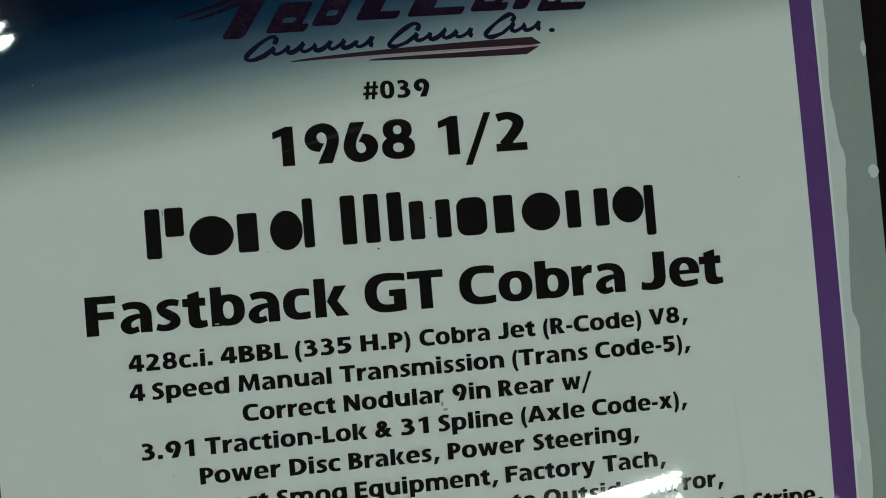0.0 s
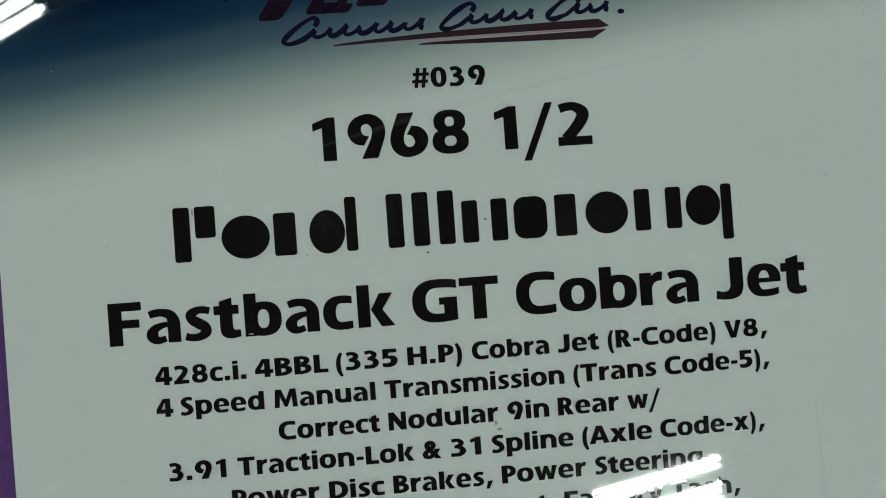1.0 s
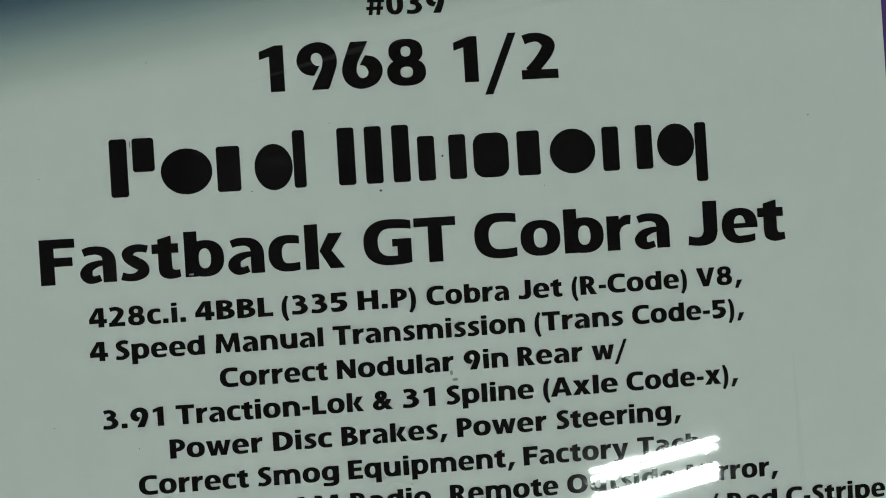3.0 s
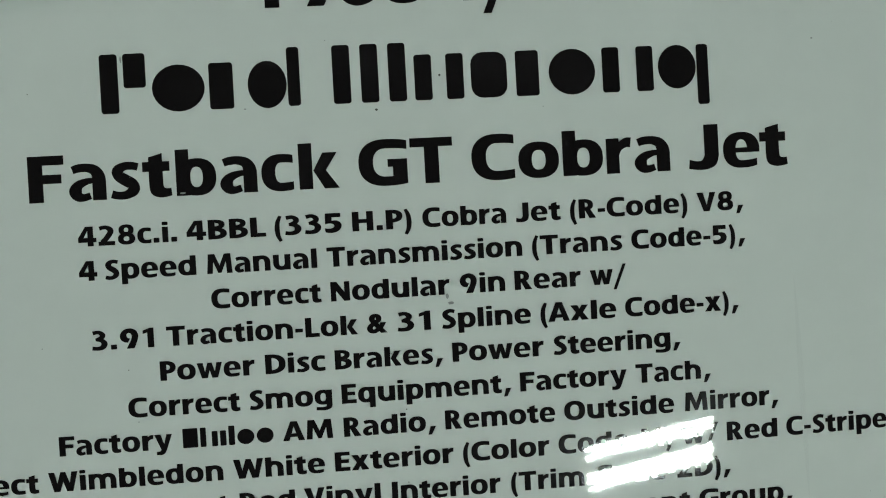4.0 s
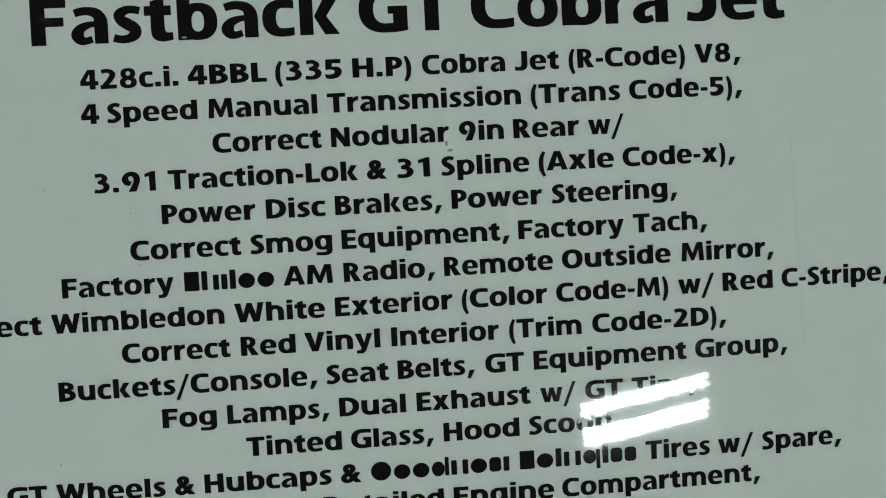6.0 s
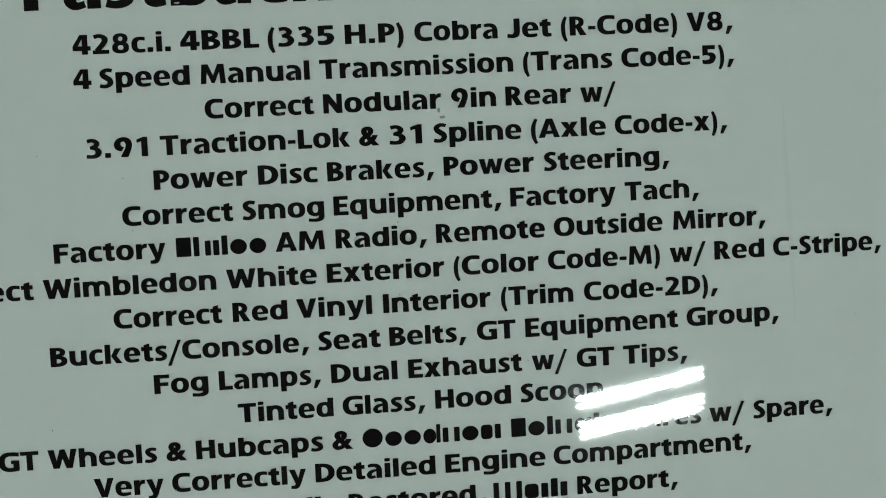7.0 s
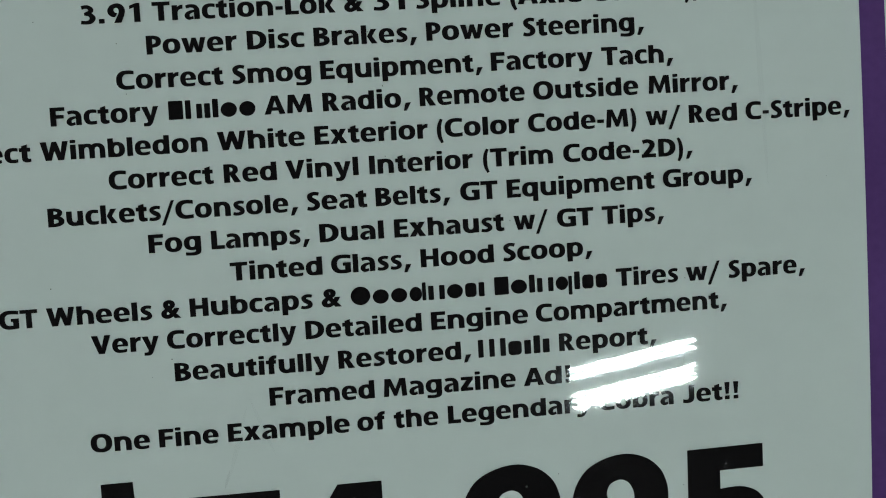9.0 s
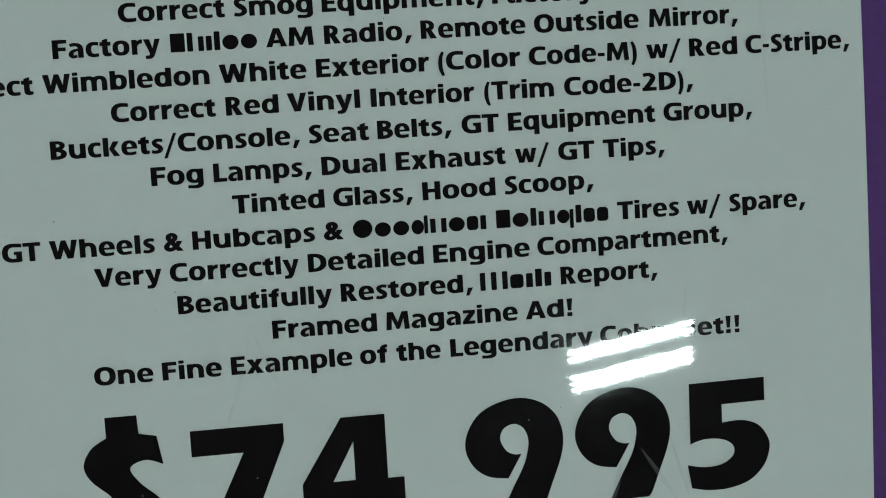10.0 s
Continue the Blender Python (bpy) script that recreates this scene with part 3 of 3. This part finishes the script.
def built_in(ch, ox=0.08, oy=0.04):
    """A character of Blender's own font, made heavy."""
    loops = type_outlines([ch])[ch]
    y1 = max(y for l in loops for _, y in l)
    fat, turn = embolden([[(x / y1, y / y1) for x, y in l] for l in loops], ox, oy)
    return [[(x * 1.02, (y + oy) / (1 + 2 * oy)) for x, y in (l if turn > 0 else l[::-1])] for l in fat]


def typeface():
    g = {"&": built_in("&")}
    for draw in (capitals, small_letters, figures, stops):
        draw(g)
    for ch, loops in g.items():
        x0 = min(x for l in loops for x, _ in l)
        g[ch] = [[(x - x0, y) for x, y in l] for l in loops]
    return g


TYPE = typeface()
WIDE = {ch: max(x for l in loops for x, _ in l) for ch, loops in TYPE.items()}
BEFORE, AFTER = {}, {}
for letters, room in (("BDEFHILMNPRbhiklmnpru", 0.07), ("CGOcdegoqa", 0.04), ("0986532", 0.075), ("sS7", 0.045), ("!", 0.10), ("VWTvwxytfJ4", 0.02), ("A", -0.02), ("1", 0.14), ("(", 0.08), (")", 0.05), (".,", 0.07), ("-", 0.05), ("/", -0.02), ("&$#z", 0.05)):
    BEFORE.update({ch: room for ch in letters})
for letters, room in (("HIMNdhilmnquagJ", 0.07), ("bopDO", 0.04), ("0986325", 0.075), ("ceEsSBkxRz", 0.04), ("!", 0.10), ("FPTVWvwyrL7A4", 0.02), ("tf", 0.02), ("CG", 0.04), ("1", 0.20), ("(", 0.05), (")", 0.08), (".,", 0.08), ("-", 0.05), ("/", 0.0), ("&$#", 0.05)):
    AFTER.update({ch: room for ch in letters})


def set_text(name, text, x0, x1, v0, slope, cap):
    """Set a word or a single character from x0 to x1 on its line."""
    gaps = [AFTER[a] + BEFORE[b] for a, b in zip(text, text[1:])]
    unit = (x1 - x0) / (sum(WIDE[ch] for ch in text) + sum(gaps))
    out, x = [], x0
    for ch, gap in zip(text, gaps + [0.0]):
        out += [[(x + px * unit, py * cap) for px, py in l] for l in TYPE[ch]]
        x += (WIDE[ch] + gap) * unit
    ink(name, out, 1, v0, slope)


LINES = []


def char_line(*row):
    LINES.append(("char", *row))


def word_line(*row):
    LINES.append(("word", *row))


def mark_line(*row):
    LINES.append(("mark", *row))


char_line(64.41, -0.0070, 5.49, [('#', -12.7, -8.0), ('0', -7.5, -3.1), ('3', -2.3, 1.8), ('9', 2.9, 7.7)])
char_line(45.89, 0.0017, 11.96, [('1', -41.0, -34.8), ('9', -31.5, -21.1), ('6', -19.9, -9.4), ('8', -8.3, 1.8), ('1', 9.3, 15.5), ('/', 16.9, 25.9), ('2', 26.9, 36.6)])
mark_line(20.85, -0.0009, 14.85, [('Fb', -80.3, -69.0), ('O', -67.6, -54.5), ('I', -53.4, -47.4), ('Ob', -43.8, -30.7), ('M', -22.4, -3.8), ('U', -1.7, 10.9), ('S', 12.8, 22.1), ('I', 24.4, 30.4), ('O', 33.0, 45.2), ('U', 47.1, 60.6), ('Og', 61.9, 75.4)])
char_line(-0.30, 0.0012, 11.60, [('F', -99.3, -90.4), ('a', -89.4, -80.2), ('s', -79.2, -71.9), ('t', -71.1, -64.0), ('b', -62.9, -52.9), ('a', -52.0, -42.7), ('c', -41.6, -33.6), ('k', -32.2, -22.1), ('G', -17.1, -4.7), ('T', -3.9, 7.0), ('C', 11.8, 22.9), ('o', 23.9, 34.5), ('b', 35.5, 46.1), ('r', 47.0, 53.7), ('a', 54.4, 63.9), ('J', 68.9, 77.1), ('e', 78.3, 88.2), ('t', 88.3, 95.8)])
word_line(-11.53, 0.0036, 4.94, [('428c.i.', -87.9, -63.5), ('4BBL', -61.1, -41.3), ('(335', -39.1, -22.2), ('H.P)', -19.5, -4.4), ('Cobra', -1.6, 20.0), ('Jet', 22.5, 34.2), ('(R-Code)', 36.7, 67.9), ('V8,', 70.5, 83.1)])
word_line(-20.22, 0.0026, 4.94, [('4', -88.2, -83.7), ('Speed', -81.8, -59.2), ('Manual', -56.5, -28.9), ('Transmission', -26.4, 23.7), ('(Trans', 26.3, 50.0), ('Code-5),', 52.5, 83.2)])
word_line(-28.99, 0.0037, 4.94, [('Correct', -55.9, -28.3), ('Nodular', -25.9, 4.5), ('9in', 7.1, 18.8), ('Rear', 21.3, 38.7), ('w/', 41.1, 50.7)])
word_line(-37.74, 0.0031, 4.94, [('3.91', -86.1, -70.7), ('Traction-Lok', -67.6, -19.5), ('&', -17.2, -12.0), ('31', -9.4, -0.9), ('Spline', 2.0, 25.1), ('(Axle', 27.6, 47.6), ('Code-x),', 50.0, 80.6)])
word_line(-46.42, 0.0030, 4.94, [('Power', -69.7, -46.0), ('Disc', -43.4, -28.3), ('Brakes,', -25.8, 1.8), ('Power', 4.3, 28.1), ('Steering,', 30.6, 64.4)])
word_line(-55.27, 0.0028, 4.94, [('Correct', -78.1, -50.2), ('Smog', -47.9, -27.0), ('Equipment,', -24.6, 19.1), ('Factory', 21.4, 49.6), ('Tach,', 52.0, 72.2)])
word_line(-63.74, 0.0046, 4.94, [('Factory', -95.8, -67.7), ('|B h I T O O', -65.1, -42.3), ('AM', -40.0, -27.3), ('Radio,', -24.5, -0.9), ('Remote', 1.5, 30.2), ('Outside', 32.6, 61.9), ('Mirror,', 64.8, 90.4)])
word_line(-72.46, 0.0063, 4.94, [('Correct', -130.1, -101.4), ('Wimbledon', -99.0, -55.5), ('White', -52.9, -29.8), ('Exterior', -27.2, 3.3), ('(Color', 5.7, 28.3), ('Code-M)', 30.7, 60.9), ('w/', 63.6, 73.6), ('Red', 75.9, 89.8), ('C-Stripe,', 92.3, 123.0)])
word_line(-81.18, 0.0050, 4.94, [('Correct', -81.9, -54.5), ('Red', -51.8, -37.8), ('Vinyl', -35.5, -16.0), ('Interior', -13.1, 15.1), ('(Trim', 17.8, 37.1), ('Code-2D),', 40.0, 76.6)])
word_line(-89.90, 0.0066, 4.94, [('Buckets/Console,', -98.4, -32.7), ('Seat', -30.4, -14.2), ('Belts,', -11.9, 8.3), ('GT', 11.1, 21.4), ('Equipment', 23.9, 65.3), ('Group,', 67.7, 93.4)])
word_line(-98.70, 0.0036, 4.94, [('Fog', -72.8, -59.0), ('Lamps,', -56.3, -30.1), ('Dual', -27.5, -10.2), ('Exhaust', -7.4, 22.7), ('w/', 25.3, 34.9), ('GT', 37.4, 47.6), ('Tips,', 50.0, 67.6)])
word_line(-107.23, 0.0089, 4.94, [('Tinted', -51.9, -27.3), ('Glass,', -24.9, -3.3), ('Hood', -0.7, 19.4), ('Scoop,', 21.9, 46.9)])
word_line(-116.26, 0.0061, 4.94, [('GT', -113.2, -103.1), ('Wheels', -100.8, -73.2), ('&', -70.8, -65.6), ('Hubcaps', -63.2, -30.5), ('&', -28.1, -22.7), ('|C O O Ob U O S I', -20.2, 16.3), ('|B O T U Og T S S', 19.1, 50.6), ('Tires', 53.2, 70.9), ('w/', 73.2, 83.1), ('Spare,', 85.5, 108.1)])
word_line(-124.55, 0.0057, 4.94, [('Very', -89.7, -71.9), ('Correctly', -69.8, -35.3), ('Detailed', -32.9, -1.4), ('Engine', 1.2, 28.0), ('Compartment,', 30.2, 84.8)])
word_line(-133.21, 0.0084, 4.94, [('Beautifully', -68.4, -26.9), ('Restored,', -24.6, 11.7), ('|M S I T I', 13.7, 33.6), ('Report,', 36.3, 64.0)])
word_line(-142.03, 0.0042, 4.94, [('Framed', -43.7, -15.3), ('Magazine', -12.8, 23.7), ('Ad!', 25.9, 39.2)])
word_line(-150.85, 0.0086, 4.94, [('One', -92.0, -76.3), ('Fine', -73.9, -58.0), ('Example', -55.5, -22.6), ('of', -20.5, -12.9), ('the', -10.5, 1.7), ('Legendary', 4.4, 44.6), ('Cobra', 46.7, 68.3), ('Jet!!', 71.0, 87.3)])
char_line(-196.28, 0.0149, 31.30, [('$', -96.9, -75.6), ('7', -67.9, -42.7), ('4', -38.5, -10.4), (',', -6.3, 1.6), ('9', 7.0, 34.8), ('9', 38.2, 65.8), ('5', 70.6, 95.2)])


# breadth of each kind of plain mark, in heights of a capital
MARK_WIDE = {"B": 0.74, "C": 1.02, "h": 0.86, "I": 0.30, "T": 0.30, "O": 0.84, "Ob": 0.87, "Og": 0.87, "U": 0.86, "M": 1.24, "S": 0.60}


def mark_loops(kind, x0, x1, cap):
    """Loops of one plain mark: blocks for upright shapes, ovals for round ones."""
    w, xh, r = x1 - x0, cap * 0.785, cap * 0.05
    stem = min(0.30 * cap, w * 0.42)
    if kind == "O":
        return [oval(x0, x1, -0.01 * cap, xh)]
    if kind == "C":
        return [oval(x0, x1, -0.01 * cap, cap * 1.01)]
    if kind == "Ob":
        return [oval(x0, x1 - stem * 0.75, -0.02 * cap, xh), rounded(x1 - stem * 0.7, x1, 0, cap, r)]
    if kind == "Og":
        return [oval(x0, x1 - stem * 0.75, 0.02 * cap, xh), rounded(x1 - stem * 0.7, x1, -0.27 * cap, xh, r)]
    if kind == "Fb":
        return [rounded(x0, x0 + stem, 0, cap, r), rounded(x0 + stem * 1.3, x1, cap * 0.42, cap, r)]
    if kind == "M":
        gap = (w - 3 * stem) / 2
        return [rounded(x0 + k * (stem + gap), x0 + k * (stem + gap) + stem, 0, cap, r) for k in range(3)]
    if kind in "Uh":
        return [rounded(x0, x0 + stem, 0, cap if kind == "h" else xh, r), rounded(x1 - stem, x1, 0, xh, r)]
    if kind in "BT":
        return [rounded(x0, x1, 0, cap, r)]
    if kind == "S":
        return [rounded(x0, x1, 0, xh, cap * 0.2)]
    return [rounded(x0, x1, 0, xh, r)]


def print_marks(kind, x0, x1, cap, v0, slope):
    for piece in mark_loops(kind, x0, x1, cap):
        ink("mark", [piece], 1, v0, slope)


for kind, v0, slope, cap, ws in LINES:
    if kind == "char":
        for ch, x0, x1 in ws:
            set_text("letter" if ch.isalpha() else "digit" if ch.isdigit() else "character", ch, x0, x1, v0 - (0.17 * cap if ch == "," else 0), slope, cap)
    elif kind == "mark":
        for k, x0, x1 in ws:
            print_marks(k, x0, x1, cap, v0, slope)
    else:
        for w, x0, x1 in ws:
            if w[0] != "|":
                set_text("word", w, x0, x1, v0, slope, cap)
                continue
            kinds = w[1:].split()
            unit = (x1 - x0) / (sum(MARK_WIDE[k] for k in kinds) + 0.12 * (len(kinds) - 1))
            x = x0
            for k in kinds:
                print_marks(k, x, x + MARK_WIDE[k] * unit, cap, v0, slope)
                x += (MARK_WIDE[k] + 0.12) * unit


# ---- emblem at the head: slanted blocks, a wavy ribbon and two swooshes ----
def slanted(x0, x1, y0, y1, r=1.2, lean=0.62):
    """A leaning block with rounded corners."""
    return [(x + (y - y0) * lean, y) for x, y in rounded(x0, x1, y0, y1, r)]


def ribbon(points, half):
    up, low = [], []
    for i, (x, y) in enumerate(points):
        a, b = points[max(0, i - 1)], points[min(len(points) - 1, i + 1)]
        d = Vector((b[0] - a[0], b[1] - a[1])).normalized()
        h = half(i / (len(points) - 1))
        up.append((x - d.y * h, y + d.x * h))
        low.append((x + d.y * h, y - d.x * h))
    return low + up[::-1]


def emblem():
    # a tall leaning block with a wing of two stripes
    ink("emblem_block", [slanted(-54.2, -47.4, 85.4, 112, 1.6, 0.66)], 1, 0, 0, MAROON)
    for tip, rise, lift in (((-67.6, 92.4), 0.0, 0.00003), ((-62.6, 91.6), -1.9, 0.00004)):
        line = through_points([tip, (tip[0] + 8, tip[1] + 2.2), (-46, 98.6 + rise), (-34, 101.0 + rise)], 6)
        ink("emblem_wing", [ribbon(line, lambda t: 0.25 + 0.75 * t)], 1, 0, 0, MAROON, INK_LIFT + lift)
    # a row of leaning blocks, some with a slot, some with a foot that runs on
    for x0, x1, y0, y1, slot, foot in ((-41.0, -31.0, 86.5, 95.6, True, 2.2), (-27.0, -18.5, 88.0, 96.6, True, 0), (-13.5, -7.0, 89.0, 106.0, False, 6.5), (2.4, 9.6, 89.3, 112.0, False, 10.0),
                                        (22.0, 31.0, 89.9, 98.4, True, 2.4), (35.2, 40.0, 90.0, 98.8, False, 0), (43.0, 49.6, 89.0, 99.4, True, 8.5)):
        loops = [slanted(x0, x1, y0, y1)]
        if slot:
            w = x1 - x0
            loops.append(slanted(x0 + w * 0.40 + 1.4, x1 - w * 0.22 + 1.4, y0 + 3.0, y0 + 4.6, 0.5)[::-1])
        if foot:
            loops.append(slanted(x1 - 2.0, x1 + foot, y0, y0 + 2.5, 0.8))
        ink("emblem_block", loops, 1, 0, 0, MAROON)
    # a leaning handwritten-looking stroke in three runs, each with a tall open loop at its head
    for x0, x1, y0, humps in ((-47.6, -8.5, 79.2, 8), (-4.0, 22.5, 81.0, 5), (26.0, 44.0, 82.3, 3)):
        head = [(x0 + a, y0 + b) for a, b in ((9.2, 3.9), (10.0, 5.4), (8.6, 6.2), (5.0, 4.3), (1.2, 1.2), (0.6, -0.2), (2.6, -0.6), (6.0, 0.5))]
        pts, n = through_points(head, 6), 10
        for i in range(3, humps * n + 1):
            t = i / n
            y = (2.5 + 0.5 * math.sin(t * 2.3 + x0)) * (0.5 - 0.5 * math.cos(math.tau * t))
            x = x0 + 5.6 + (x1 - x0 - 5.6) * t / humps
            pts.append((x + 0.75 * y + 0.75 * math.sin(math.tau * t), y0 + 0.5 + 0.034 * (x - x0) + y))
        ink("emblem_stroke", [ribbon(pts, lambda t: 0.66 + 0.12 * math.sin(40 * t))], 1, 0, 0, NAVY)
    ink("emblem_stroke", [oval(46.6, 48.6, 82.2, 83.6)], 1, 0, 0, NAVY)

    def swoosh(x0, x1, y0, y1, t0, t1, tip):
        n = 24
        top = [(x0 + (x1 - x0) * i / n, y0 + (y1 - y0) * (1 - (1 - i / n) ** 2) + t0 + (t1 - t0) * (i / n) ** 0.6) for i in range(n + 1)]
        bot = [(x0 + (x1 - x0) * i / n, y0 + (y1 - y0) * (1 - (1 - i / n) ** 2)) for i in range(n + 1)]
        return bot + [tip] + top[::-1]

    ink("emblem_swoosh", [swoosh(-33.7, 41.0, 77.3, 78.6, 0.3, 2.5, (44.0, 78.9))], 1, 0, 0, BROWN)
    ink("emblem_swoosh", [swoosh(-10.0, 39.0, 76.4, 75.7, 0.3, 2.2, (43.2, 78.1))], 1, 0, 0, BROWN)
    ink("emblem_swoosh", [swoosh(-24.0, 41.0, 76.9, 78.0, 0.1, 0.55, (43.6, 78.5))], 1, 0, 0, ROSE)


emblem()


# ---- wear on the film: blisters at the rim, nicks and dust; thin pale streaks ----
def blob(x, y, a, b, seed, n=12):
    return [(x + a * math.cos(math.tau * k / n) * (1 + 0.35 * noise.noise(Vector((seed, k * 0.9, 0)))),
             y + b * math.sin(math.tau * k / n) * (1 + 0.35 * noise.noise(Vector((seed, k * 0.9, 4))))) for k in range(n)]


ink("blister", [blob(150.4, 31.8, 1.9, 2.2, 1.0)], 1, 0, 0, SEALED, 0.0003, "pale blister in the laminate rim")
ink("blister", [blob(151.2, 72.2, 1.0, 2.6, 2.0)], 1, 0, 0, SEALED, 0.0003, "pale blister in the laminate rim")
ink("blister", [blob(136.4, -57.5, 1.1, 3.6, 5.0)], 1, 0, 0, BUBBLE, 0.0003, "milky bubble under the laminate rim")


# a translucent pale streak laid just above the print
def scratch(x0, y0, x1, y1, width, mat, sag=0.0):
    pts = [(x0 + (x1 - x0) * k / 12, y0 + (y1 - y0) * k / 12 + sag * math.sin(math.pi * k / 12)) for k in range(13)]
    ink("scratch", [ribbon(pts, lambda t: width * math.sin(math.pi * (0.04 + 0.92 * t)))], 1, 0, 0, mat, 0.00075, "faint pale scratch in the film")


for row in ((-45, 48.5, 60, 70, 0.9, 1.5), (-72, 64, -18, 73, 0.7, 0.8), (-50, -142, -56, -162, 0.7, 0.0), (-49, -140, -43, -156, 0.6, 0.0), (72, -135, 70, -152, 0.5, 0.0), (96, -30, 98, -90, 0.8, 0.0)):
    scratch(row[0], row[1], row[2], row[3], row[4], FAINT_STREAK, row[5])
for row in ((48.2, -197, 51.6, -183, 0.9, 0.0), (57, -181, 68.5, -199, 0.7, 0.0), (65.5, -178, 71, -197, 0.5, 0.0), (-55.6, -159, -57.4, -164.5, 0.35, 0.0), (131.2, 68.5, 135, 68.7, 0.5, 0.2)):
    scratch(row[0], row[1], row[2], row[3], row[4], STRONG_STREAK, row[5])
for x, y, a, b in ((-75.0, 34.3, 0.18, 0.9), (-61.4, 0.3, 0.7, 0.22), (3.7, -29.4, 0.4, 0.7), (4.6, -31.2, 0.8, 0.4), (-44.8, 20.6, 0.35, 0.15)):
    ink("nick", [blob(x, y, a, b, x)], 1, 0, 0, SCUFF, 0.0007, "small pale nick in the film")
rng = random.Random(11)
spots = [(-11.8, 19.0, 0.36), (4.7, 27.1, 0.30), (104.0, 33.0, 0.3), (25.3, -170.3, 0.3)]
spots += [(rng.uniform(-120, 120), rng.uniform(-200, 80), rng.uniform(0.10, 0.19)) for _ in range(34)]
for x, y, r in spots:
    pale = rng.random() < 0.4
    ink("speck", [blob(x, y, r, r * rng.uniform(0.6, 1.2), x + y, 8)], 1, 0, 0, SCUFF if pale else DUST, 0.0007)
